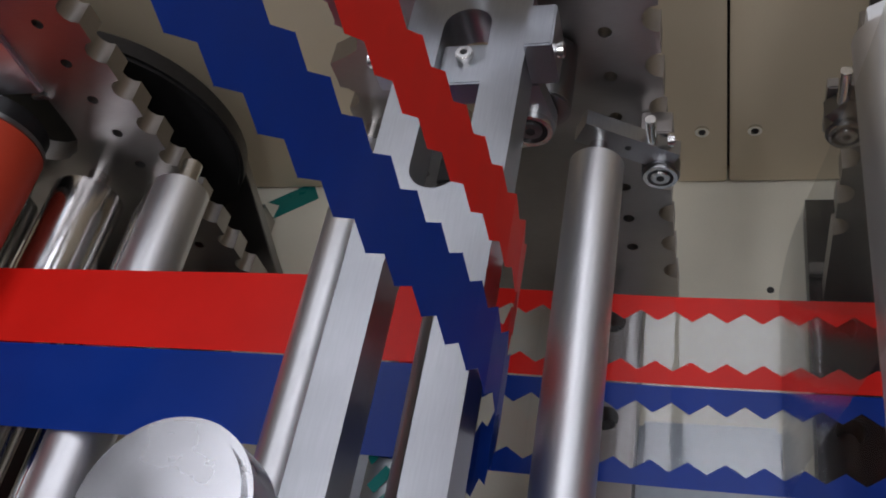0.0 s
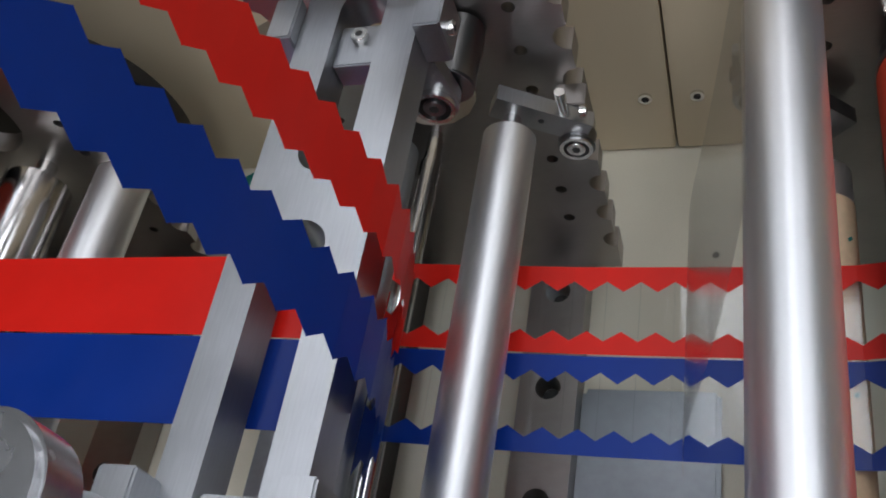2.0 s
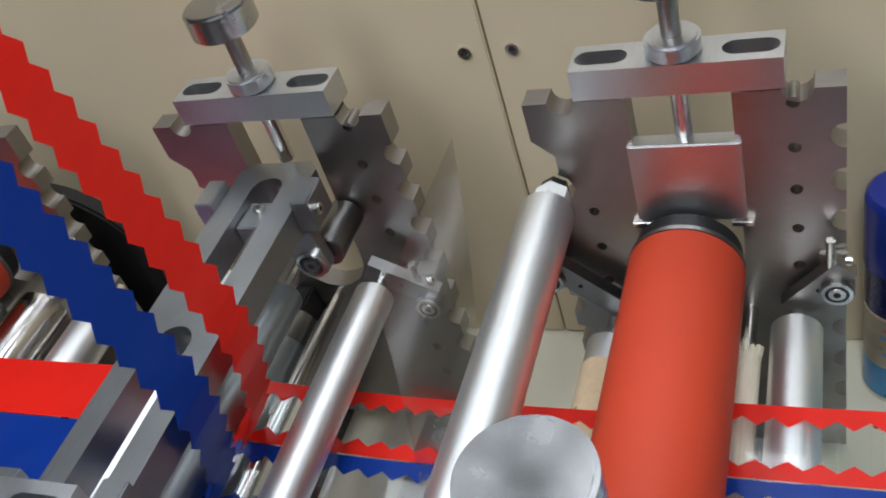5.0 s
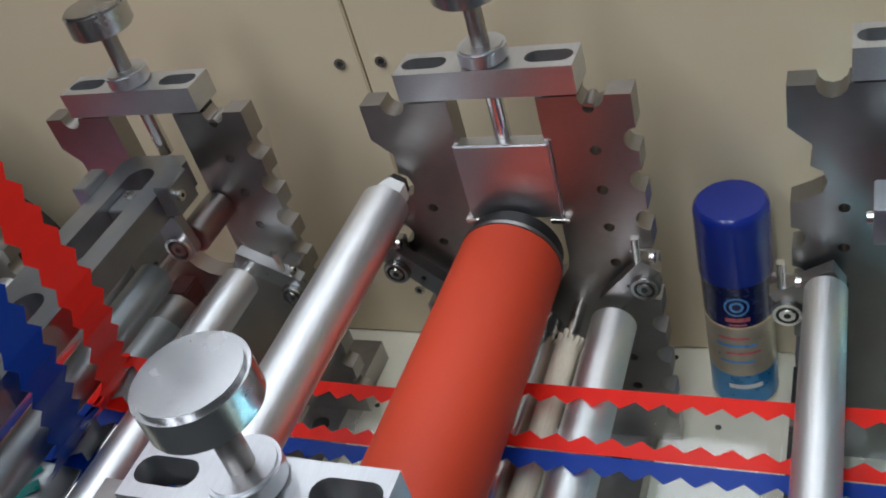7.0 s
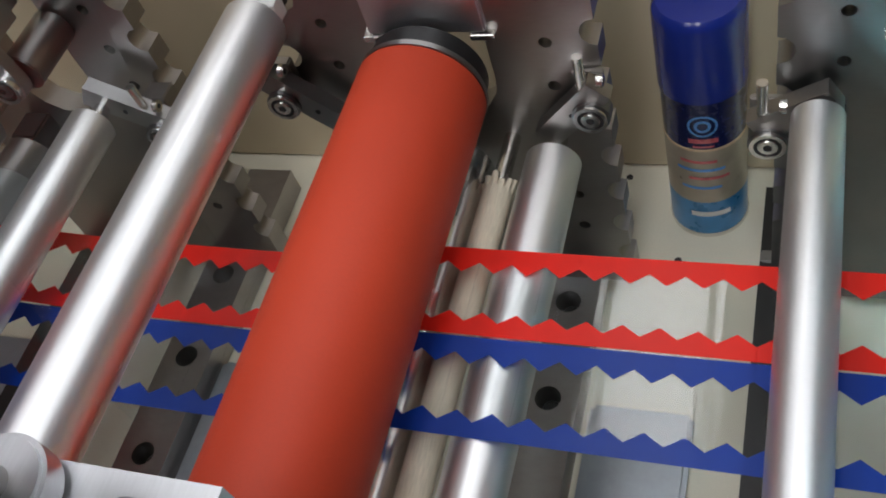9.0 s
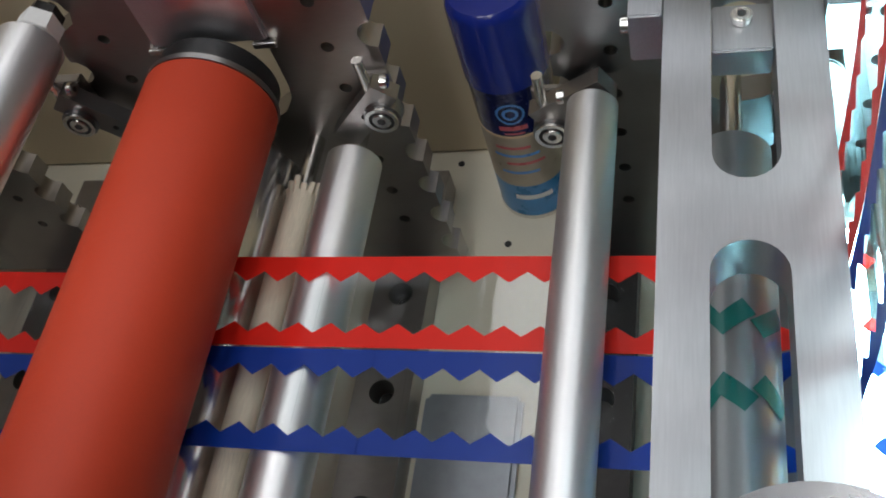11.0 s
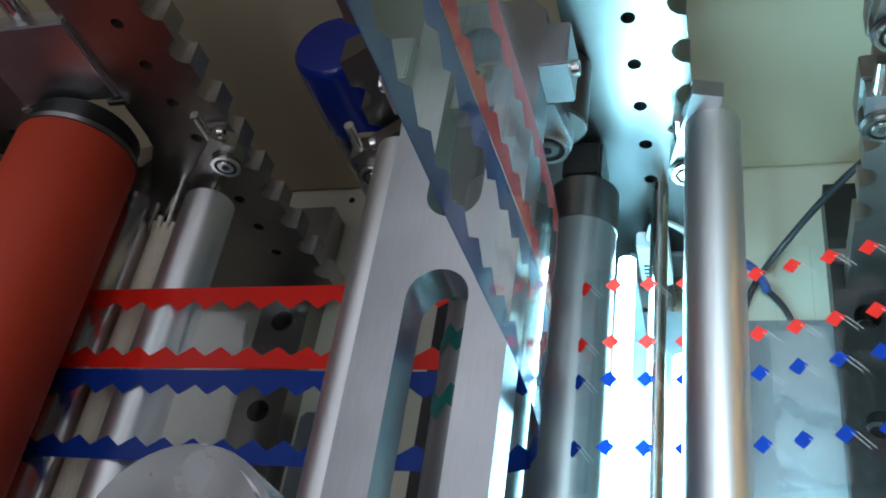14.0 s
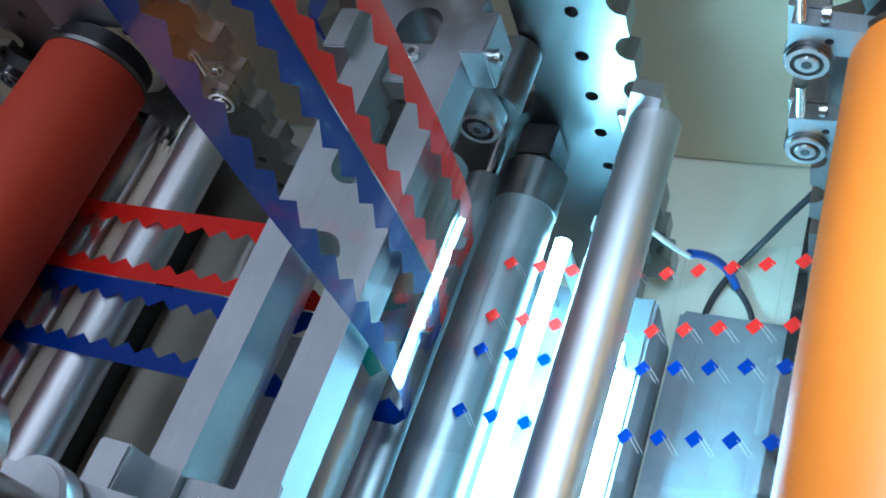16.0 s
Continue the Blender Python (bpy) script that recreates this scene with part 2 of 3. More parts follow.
# back panels of the machine: one panel on each side of the seam
SEAMS = [-1.72, -0.952, -0.147, 0.655, 1.46]
for i in range(4):
    panel = part("wall_%d" % (i + 1), bm_box(SEAMS[i] + 0.0012, SEAMS[i + 1] - 0.0012, 0, WALL_T, 0.002, 0.62, 0.0015), M_WALL)
    tagged(panel, "cream powder-coated back panel of the machine", "panel", kind="structure")
    for x in (SEAMS[i] + 0.0225, SEAMS[i + 1] - 0.0225):
        for z in (0.0745, 0.376, 0.59):
            cup = part("screw", bm_tube((x, 0.0005, z), (x, -0.0025, z), 0.0062, 0.0036, 20), M_SCREW, panel)
            # dark disc in the cup, shade put into its colour
            part("socket", bm_cyl((x, 0.0, z), (x, -0.0012, z), 0.0034, 6), M_HOLE_SHADE, cup)
tagged(part("wall_rear", bm_box(-1.75, 1.5, WALL_T + 0.001, WALL_T + 0.05, 0.0, 0.62), M_BLACK), "dark cabinet behind the back panels", "panel", kind="structure")
deck = part("floor_deck", bm_box(-1.75, 1.5, -0.66, 0.0185, -0.03, 0.0, 0.002), M_TABLE)
tagged(deck, "cream painted machine deck with small drilled holes", "machine deck", kind="structure")
for x, y in ((-0.2023, -0.1169), (-0.111, -0.1205), (0.1747, -0.1054), (0.2666, -0.1054), (0.12, -0.014), (-0.52, -0.117), (-0.43, -0.12), (0.50, -0.11), (0.59, -0.11)):
    # flat dark disc on the deck, painted shade of a bore
    part("drilled_hole_shade", bm_cyl((x, y, -0.001), (x, y, 0.0006), 0.0032, 14), M_HOLE_SHADE, deck)
tagged(part("machine_body", bm_box(-1.75, 1.5, -0.64, 0.07, -0.89, -0.0305), M_WALL), "cream machine cabinet under the deck", "cabinet", kind="structure")
tagged(part("ground", bm_box(-5, 5, -5, 3, -0.95, -0.89), M_HALLFLOOR), "grey hall floor", "floor", kind="structure")
tagged(part("ceiling", bm_box(-5, 5, -5, 3, 1.92, 2.0), M_HALL), "plain hall ceiling", "ceiling", kind="structure")
for n_, b_ in (("wall_hall_front", (-5, 5, -5.1, -5.0, -0.9, 1.92)), ("wall_hall_back", (-5, 5, 3.0, 3.1, -0.9, 1.92)), ("wall_hall_west", (-5.1, -5, -5, 3, -0.9, 1.92)), ("wall_hall_east", (5, 5.1, -5, 3, -0.9, 1.92))):
    tagged(part(n_, bm_box(*b_), M_HALL), "plain hall wall", "wall", kind="structure")

# ---------------- stations ----------------
PITCH = 0.325
UNIT = {"unwind": -0.685, "peel_first": -0.2945, "laminate": 0.04, "peel_second": 0.365, "press": 0.69}
YB, YF = -0.150, -0.518     # faces of back and front plates that look at each other
PT = 0.020                   # plate thickness


def plate_outline(side):
    """Half-round notches along both edges, two on top, a wide slot for the sliding block."""
    out = []
    xl, xr, top, low, r = -0.112, 0.108, 0.418, 0.03, 0.0105
    out += [(xl, low), (xr, low)]
    for k in range(9):
        z = 0.072 + 0.0383 * k
        out += [(xr + r * math.cos(a) * 1.0, z + r * math.sin(a)) for a in [math.radians(d) for d in (270, 240, 210, 180, 150, 120, 90)]]
    out += [(xr, top)]
    out += [(0.078 + r * math.cos(math.radians(d)), top + r * math.sin(math.radians(d))) for d in (0, -30, -60, -90, -120, -150, -180)]
    out += [(0.036, top), (0.036, 0.262)]
    out += [(0.036 * math.cos(math.radians(d)), 0.262 + 0.036 * math.sin(math.radians(d))) for d in (-20, -45, -70, -90, -110, -135, -160)]
    out += [(-0.036, 0.262), (-0.036, top)]
    out += [(-0.083 + r * math.cos(math.radians(d)), top + r * math.sin(math.radians(d))) for d in (0, -30, -60, -90, -120, -150, -180)]
    out += [(xl, top), (xl, 0.385), (xl + 0.016, 0.370), (xl + 0.016, 0.355)]
    out += [(xl + 0.012 + 0.014 * math.cos(math.radians(d)), 0.338 + 0.014 * math.sin(math.radians(d))) for d in (80, 40, 0, -40, -80)]
    out += [(xl, 0.318)]
    for k in range(5):
        z = 0.285 - 0.0383 * k
        out += [(xl + r * math.cos(a), z + r * math.sin(a)) for a in [math.radians(d) for d in (90, 60, 30, 0, -30, -60, -90)]]
    return out


def add_plate(stand, name, y_face, direction, mat):
    holes = [ring(0.075, 0.105 + 0.0378 * k, 0.0045, 12) for k in range(9) if k not in ()]
    holes += [ring(-0.075, 0.125 + 0.0378 * k, 0.0042, 12) for k in range(6)]
    p = part(name, bm_plate(plate_outline(0), holes, PT * direction, lambda x, z, d: Vector((x, y_face + d, z))), mat, stand)
    return p


def add_press_head(stand, y, toward, lift=0.0):
    """Bridge bar, threaded spindle with knurled collar and hand knob over a plate."""
    yc = y + PT / 2 * (1 if toward < 0 else -1)
    sockets = [ring(0.052, yc, 0.0125, 20), ring(-0.052, yc, 0.0125, 20), ring(0.0, yc, 0.0075, 16)]
    oval = []
    for c in (-0.050, 0.050):
        oval.append([(c + 0.010 + 0.0085 * math.cos(a), yc + 0.0085 * math.sin(a)) for a in [math.radians(d) for d in range(-90, 91, 20)]] +
                    [(c - 0.010 + 0.0085 * math.cos(a), yc + 0.0085 * math.sin(a)) for a in [math.radians(d) for d in range(90, 271, 20)]])
    r = [(-0.071, yc - 0.0165), (0.071, yc - 0.0165), (0.071, yc + 0.0165), (-0.071, yc + 0.0165)]
    bar = part("bridge_bar", bm_plate(r, oval + [sockets[2]], -0.024, lambda x, yy, d: Vector((x, yy, 0.4475 + d))), M_SHEET, stand)
    for c in (-0.055, 0.055):
        screw("screw", (c, yc, 0.4215), (0, 0, 1), 0.0068, bar, M_BLACK)
        part("screw_seat", bm_box(c - 0.014, c + 0.014, yc - 0.0078, yc + 0.0078, 0.4185, 0.4215), M_BLACK, bar)
    spindle = part("spindle", bm_cyl((0, yc, 0.372), (0, yc, 0.505 + lift), 0.0066, 24), M_SCREW, stand)
    part("thread", bm_cyl((0, yc, 0.452), (0, yc, 0.496 + lift), 0.0070, 24), M_PLATE, spindle)
    part("collar", bm_cyl((0, yc, 0.448), (0, yc, 0.4615), 0.0190, 40, 0.0018), M_SHEET, stand)
    part("knob", bm_cyl((0, yc, 0.500 + lift), (0, yc, 0.523 + lift), 0.0275, 48, 0.0025), M_KNOB, stand, "round machined aluminium hand knob")


def add_slider(stand, y, toward, z0):
    """The sliding block in the slot with its guide ears."""
    y0, y1 = sorted((y - 0.010 * toward, y + 0.0045 * toward))
    b = part("sliding_block", bm_box(-0.040, 0.040, y0, y1, z0, z0 + 0.072, 0.0012), M_SHEET, stand, "brushed aluminium sliding block")
    for s in (-1, 1):
        part("guide_ear", bm_box(s * 0.037 - 0.008, s * 0.037 + 0.008, y0 - 0.001, y1 + 0.002, z0 - 0.006, z0 - 0.001, 0.0006), M_SCREW, b)


def make_stand(name, cx, label, back_mat, lift=0.0):
    stand = thing(name, label, "press stand", (cx, 0, 0), group="press stands in a row")
    add_plate(stand, "back_plate", YB, 1, back_mat)
    add_plate(stand, "front_plate", YF, -1, back_mat)
    for x in (-0.098, 0.055):
        holes = [ring(x, y, 0.0105, 20) for y in (-0.105, -0.175, -0.265, -0.36, -0.45)]
        foot = part("foot_beam", bm_plate([(x - 0.024, -0.56), (x + 0.024, -0.56), (x + 0.024, -0.045), (x - 0.024, -0.045)], holes, -0.029,
                                          lambda a, b, d: Vector((a, b, 0.0305 + d))), M_BLACK if x < 0 else M_PLATE, stand)
        part("clamp_bar", bm_box(x - 0.0235, x + 0.0235, -0.128, -0.116, 0.0308, 0.0385, 0.0012), M_PLATE_BRIGHT, foot)
        for y in (-0.105, -0.175, -0.265, -0.36, -0.45):
            screw("foot_screw", (x, y, 0.006), (0, 0, 1), 0.0075, foot, M_BLACK)
    for y in (YB + PT, YF):
        part("cross_tie", bm_box(-0.095, 0.085, y - 0.018 if y < -0.3 else y, y if y < -0.3 else y + 0.018, 0.05, 0.085, 0.002), M_PLATE, stand)
    add_press_head(stand, YB, -1)
    add_press_head(stand, YF, 1, lift)
    return stand


def make_roller(name, x, z, r, mat, label, y0=-0.172, y1=-0.505, stub=0.006, category="roller", group="rollers across the machine", far=YB + 0.004):
    """A turned roller on a stub shaft between the plates, with chamfered rims."""
    ob = thing(name, label, category, (x, 0, z), group=group)
    part("shell", bm_cyl((0, y0, 0), (0, y1, 0), r, 64, min(0.0016, r * 0.1)), mat, ob)
    part("shaft", bm_cyl((0, far, 0), (0, YF - 0.004, 0), stub, 24), M_SCREW, ob)
    return ob


def hex_nut(parent, x, y, z, r, length, mat):
    part("nut", bm_cyl((x, y, z), (x, y - length, z), r, 6, 0.0006), mat, parent)


def rocker(cx_, y, z, parent_name, roll_at, pivot_at, label, mat=None):
    """A flat rocker arm with a clamp screw and a pivot bearing, carrying a roller's far end."""
    ob = thing(parent_name, label, "rocker arm", (0, 0, 0), group="rocker arms on the plates")
    (xa, za), (xb, zb) = roll_at, pivot_at
    d = Vector((xb - xa, zb - za)).normalized()
    nrm = Vector((-d.y, d.x))
    w = 0.0095
    a, b = Vector((xa, za)) - d * 0.011, Vector((xb, zb)) + d * 0.010
    outl = [tuple(a + nrm * w), tuple(a - nrm * w), tuple(b - nrm * w), tuple(b + nrm * w)]
    part("arm", bm_plate(outl, [ring((xa + xb) / 2, (za + zb) / 2, 0.0022, 10)], 0.012, lambda u, v, k: Vector((u, y + k, v))), mat or M_ALU, ob)
    bz = Vector((xb, zb))
    bc = (bz.x, bz.y - 0.014)
    bear = part("bearing", bm_cyl((bc[0], y - 0.0030, bc[1]), (bc[0], y + 0.010, bc[1]), 0.0126, 36, 0.0012), M_PLATE_BRIGHT, ob)
    part("outer_race", bm_tube((bc[0], y - 0.0026, bc[1]), (bc[0], y - 0.0046, bc[1]), 0.0112, 0.0086, 32), M_SCREW, bear)
    part("seal", bm_tube((bc[0], y - 0.0028, bc[1]), (bc[0], y - 0.0036, bc[1]), 0.0086, 0.0062, 32), M_BLACK, bear)
    part("hub", bm_cyl((bc[0], y - 0.0028, bc[1]), (bc[0], y - 0.0052, bc[1]), 0.0062, 24, 0.0006), M_SCREW, bear)
    part("socket", bm_cyl((bc[0], y - 0.0050, bc[1]), (bc[0], y - 0.0055, bc[1]), 0.0029, 6), M_HOLE_SHADE, bear)
    part("pin", bm_cyl((bz.x - 0.004, y + 0.004, bz.y + 0.008), (bz.x - 0.004, y + 0.004, bz.y + 0.034), 0.0035, 14), M_SCREW, ob)
    screw("clamp_screw", (bz.x + 0.006, y + 0.004, bz.y + 0.014), (1, 0, 0), 0.0048, ob)
    part("bracket", bm_box(bz.x - 0.012, bz.x + 0.008, y + 0.0125, YB - 0.0005, bz.y - 0.03, bz.y + 0.012, 0.001), M_PLATE, ob)
    return ob


stand_labels = {
    "unwind": "dark steel stand carrying the first red rubber roller",
    "peel_first": "dark steel stand carrying the first slotted peel plate",
    "laminate": "dark steel stand with spindle pressing a red rubber roller",
    "peel_second": "steel stand carrying the second slotted peel plate, cool-lit",
    "press": "steel stand carrying the orange rubber roller",
}
STANDS = {}
for key, cx in UNIT.items():
    STANDS[key] = make_stand("press_stand", cx, stand_labels[key], M_PLATE if key != "peel_second" else M_PLATE_BRIGHT, -0.010 if key == "peel_first" else 0.0)
for key in ("laminate", "unwind", "press"):
    add_slider(STANDS[key], YB, -1, 0.307)
    add_slider(STANDS[key], YF, 1, 0.307)

# round flange and gusset behind the unwind plate
part("flange", bm_cyl((0.009, -0.098, 0.1906), (0.009, -0.078, 0.1906), 0.1204, 64, 0.003), M_BLACK, STANDS["unwind"], "round black flange")
for sx in (-1, 1):
    gus = bmesh.new()
    bmesh.ops.create_cube(gus, size=1, matrix=Matrix.Translation((sx * 0.086, -0.092, 0.072)) @ Matrix.Rotation(radians(-20), 4, "X") @ Matrix.Diagonal((0.044, 0.012, 0.150, 1)))
    bmesh.ops.bevel(gus, geom=gus.edges[:], offset=0.001, segments=1, affect="EDGES")
    part("gusset", gus, M_PLATE_BRIGHT, STANDS["unwind"], "slanted grey steel gusset")

# rubber nip rollers
WEB_Z = 0.2315


def rubber_roller(x, mat, label, z=0.2772):
    ob = make_roller("rubber_roller", x, z, 0.0437, mat, label, -0.178, -0.492, 0.012, group="rubber nip rollers")
    part("end_cap", bm_cyl((0, -0.178, 0), (0, -0.1565, 0), 0.0405, 48, 0.002), M_BLACK, ob)
    part("end_cap", bm_cyl((0, -0.492, 0), (0, -0.5055, 0), 0.0405, 48, 0.002), M_BLACK, ob)
    part("bearing_ring", bm_tube((0, -0.1745, 0), (0, -0.1785, 0), 0.0440, 0.036, 48), M_PLATE, ob)
    return ob


rubber_roller(0.035, M_RUBBER, "matt red rubber nip roller with black end caps")
rubber_roller(-0.703, M_RUBBER, "matt red rubber nip roller beside the peel stand", 0.279)
rubber_roller(0.6425, M_ORANGE, "bright orange rubber roller in cool light", 0.328)

ALU = "grey turned aluminium guide roller"
make_roller("guide_roller", -0.2275, 0.264, 0.0174, M_ROLL, ALU + " on a rocker arm", -0.197, far=-0.178)
rB = make_roller("guide_roller", -0.0610, 0.340, 0.0208, M_ROLL, "bright aluminium guide roller with white hex nut", -0.178)
hex_nut(rB, 0, -0.150, 0, 0.0115, 0.0085, M_BLACK)
hex_nut(rB, 0, -0.1586, 0, 0.0142, 0.0130, M_WHITE)
rC = make_roller("guide_roller", -0.036, 0.1932, 0.0188, M_ROLL, "roller wrapped in kraft paper with green marks", -0.184)
wrap = part("paper_wrap", bm_tube((0, -0.2125, 0), (0, -0.503, 0), 0.0194, 0.0186, 48), M_PAPER, rC, "kraft paper wrap")
rng = random.Random(4)
for i in range(26):
    a, y = rng.uniform(0.2, 3.0), rng.uniform(-0.49, -0.225)
    own = bmesh.new()
    bmesh.ops.create_grid(own, x_segments=1, y_segments=1, size=0.5, matrix=Matrix.Translation((0.0197 * math.cos(a), y, 0.0197 * math.sin(a))) @ Matrix.Rotation(-a + math.pi / 2, 4, "Y") @ Matrix.Rotation(0.7, 4, "Z") @ Matrix.Diagonal((0.0045, 0.0022, 1, 1)))
    part("printed_mark", own, M_GREEN, wrap)
make_roller("guide_roller", 0.1125, 0.2118, 0.0192, M_ROLL, ALU + " under the film", -0.176)
rW = make_roller("guide_roller", 0.0765, 0.2045, 0.0105, M_STRAW, "narrow roller bound in pale straw-coloured strands", -0.20)
for k in range(11):
    a = 2 * math.pi * k / 11
    part("strand", bm_cyl((0.0080 * math.cos(a), -0.203, 0.0080 * math.sin(a)), (0.0102 * math.cos(a), -0.190 - 0.003 * (k % 3), 0.0102 * math.sin(a)), 0.0029, 6, 0, 0.0022), M_STRAW, rW)
make_roller("guide_roller", 0.278, 0.2515, 0.0156, M_ROLL, ALU + " above the film", -0.170)
make_roller("guide_roller", 0.4845, 0.2495, 0.0172, M_ROLL, ALU + " in cool light", -0.163)
make_roller("guide_roller", -0.3945, 0.2525, 0.0156, M_ROLL, ALU + " beside the peel plate", -0.170)
PEELS = ((-0.290, 0.029), (0.3615, 0.008))
for cx, _ in PEELS:
    pr = make_roller("peel_roller", cx + (0.0375 if cx > 0 else -0.046), 0.205, 0.0225, M_GREYROLL, "polished steel roller under the peel plate", -0.182, group="peel rollers")
    part("end_collar", bm_tube((0, -0.1815, 0), (0, -0.214, 0), 0.0231, 0.0224, 48), M_PLATE_BRIGHT, pr, "ground steel end collar")
    part("bearing_block", bm_box(-0.013, 0.013, -0.1800, YB - 0.0006, -0.018, 0.021, 0.002), M_BLACK, pr, "black bearing block")
    make_roller("steel_rod", cx + (0.0845 if cx > 0 else -0.010), 0.172 if cx > 0 else 0.2143, 0.0045 if cx > 0 else 0.0076, M_ROLL if cx > 0 else M_CHROME, "thin polished steel guide rod", -0.212 if cx > 0 else -0.175, group="steel rods")
make_roller("guide_roller", 0.357, 0.190, 0.0165, M_GREYROLL, "dull grey roller below the peel plate", -0.182)
SLOT_ROLL = (0.358, 0.268, 0.0205)
make_roller("guide_roller", *SLOT_ROLL, M_GREYROLL, "grey roller with teal snippets under the open slot", -0.224)
make_roller("guide_roller", -0.2945, 0.291, 0.0170, M_GREYROLL, "grey roller under the first slotted plate", -0.224)
for x, z, r in ((-0.566, 0.2115, 0.0224), (-0.657, 0.205, 0.0290), (-0.612, 0.185, 0.010), (0.034, 0.198, 0.033), (-0.735, 0.200, 0.02), (0.66, 0.185, 0.03), (0.62, 0.17, 0.016)):
    make_roller("guide_roller", x, z, r, M_CHROME if r != 0.0224 else M_ROLL, "polished steel roller below the film", -0.172, stub=0.0085)

rocker(0, -0.182, 0, "rocker_arm", (-0.2285, 0.2715), (-0.1895, 0.2490), "bright aluminium rocker arm holding a guide roller")
rocker(0, -0.168, 0, "rocker_arm", (0.1155, 0.232), (0.1415, 0.2610), "small steel rocker arm with bearing beside a roller", M_PLATE)
rocker(0, -0.168, 0, "rocker_arm", (0.278, 0.2555), (0.250, 0.2390), "dark steel rocker arm with bearing beside the spray can", M_PLATE)
rocker(0, -0.172, 0, "rocker_arm", (-0.030, 0.2300), (-0.0765, 0.2740), "flat grey steel lever arm with bearing under the nip roller", M_PLATE_BRIGHT)
rocker(0, -0.166, 0, "rocker_arm", (0.480, 0.268), (0.4675, 0.222), "aluminium rocker arm with round bearing in cool light")
rocker(0, -0.182, 0, "rocker_arm", (0.6, 0.345), (0.5795, 0.348), "aluminium rocker arm with round bearing near the orange roller")
rocker(0, -0.182, 0, "rocker_arm", (0.6, 0.275), (0.5795, 0.275), "lower aluminium rocker arm near the orange roller")

# slotted peel plates


def slot_loop(cx, y0, y1, r):
    a = [(cx + r * math.cos(math.radians(d)), y0 + r * math.sin(math.radians(d))) for d in range(0, 181, 15)]
    return a + [(cx + r * math.cos(math.radians(d)), y1 + r * math.sin(math.radians(d))) for d in range(180, 361, 15)]


def peel_plate(cx, dz, label):
    ob = thing("peel_plate", label, "peel plate", (cx, 0, dz), group="slotted peel plates")
    outer = [(-0.0365, -0.512), (-0.0155, -0.512)] + [(0.0155 * math.cos(math.radians(d)), -0.356 + 0.0155 * math.sin(math.radians(d))) for d in range(180, -1, -15)]
    outer += [(0.0155, -0.512), (0.0365, -0.512), (0.0365, -0.165), (0.028, -0.1555), (-0.028, -0.1555), (-0.0365, -0.165)]
    slots = [slot_loop(0, -0.190, -0.295, 0.0143)]
    part("slotted_bar", bm_plate(outer, slots, -0.026, lambda x, y, d: Vector((x, y, 0.350 + d))), M_ALU, ob, "milled aluminium bar with rounded slots")
    ear = part("hanger", bm_box(-0.0140, 0.0140, -0.2285, -0.1975, 0.325, 0.3425, 0.001), M_ALU, ob)
    screw("screw", (0, -0.2085, 0.3425), (0, 0, 1), 0.0052, ear)
    for s in (-1, 1):
        part("side_block", bm_box(s * 0.0449 - 0.0080, s * 0.0449 + 0.0080, -0.218, -0.186, 0.328, 0.3585, 0.001), M_ALU, ob)
        screw("screw", (s * 0.0529, -0.209, 0.345), (s, 0, 0), 0.0048, ob)
        part("end_block", bm_box(s * 0.0415 - 0.0095, s * 0.0415 + 0.0095, -0.5145, -0.478, 0.330, 0.371, 0.0012), M_ALU, ob)
    front = part("front_hanger", bm_box(-0.0150, 0.0150, -0.5115, -0.480, 0.331, 0.3455, 0.001), M_ALU, ob)
    screw("screw", (0.0, -0.494, 0.3455), (0, 0, 1), 0.0055, front)
    tip = [(0.0305 + 0.0148 * math.cos(math.radians(d)), 0.290 + 0.0148 * math.sin(math.radians(d))) for d in range(170, 371, 20)]
    arm = part("pivot_arm", bm_plate(tip + [(0.0400, 0.3235), (0.0185, 0.3235)], [], 0.010, lambda x, z, d: Vector((x, -0.214 + d, z))), M_ALU, ob)
    race = part("pivot_bearing", bm_tube((0.0305, -0.2185, 0.290), (0.0305, -0.2141, 0.290), 0.0132, 0.0104, 36), M_SCREW, arm)
    part("seal", bm_tube((0.0305, -0.2168, 0.290), (0.0305, -0.2141, 0.290), 0.0104, 0.0070, 32), M_BLACK, race)
    part("pivot_hub", bm_cyl((0.0305, -0.2188, 0.290), (0.0305, -0.2142, 0.290), 0.0070, 24, 0.0006), M_PLATE_BRIGHT, race)
    part("socket", bm_cyl((0.0305, -0.2186, 0.290), (0.0305, -0.2192, 0.290), 0.0031, 6), M_HOLE_SHADE, race)
    part("bearing_case", bm_cyl((0.0375, -0.2015, 0.290), (0.0375, -0.1515, 0.290), 0.0155, 40, 0.001), M_PLATE_BRIGHT, ob)
    return ob


peel_plate(*PEELS[0], "aluminium slotted peel plate above solid red and blue film")
peel_plate(*PEELS[1], "aluminium slotted peel plate above the green-marked roller")

# ---------------- film ----------------
TP = 0.0207                    # tooth pitch
Y_RED0, Y_MID, Y_BLUE1 = -0.267, -0.3295, -0.393
# each band runs from its straight edge to a toothed edge: straight y, tooth root y, tooth tip y, material
BANDS = ((Y_RED0, -0.2775, -0.2850, M_RED), (Y_MID + 0.0006, -0.3200, -0.3130, M_RED),
         (Y_MID - 0.0006, -0.3405, -0.3480, M_BLUE), (Y_BLUE1, -0.3840, -0.3770, M_BLUE))
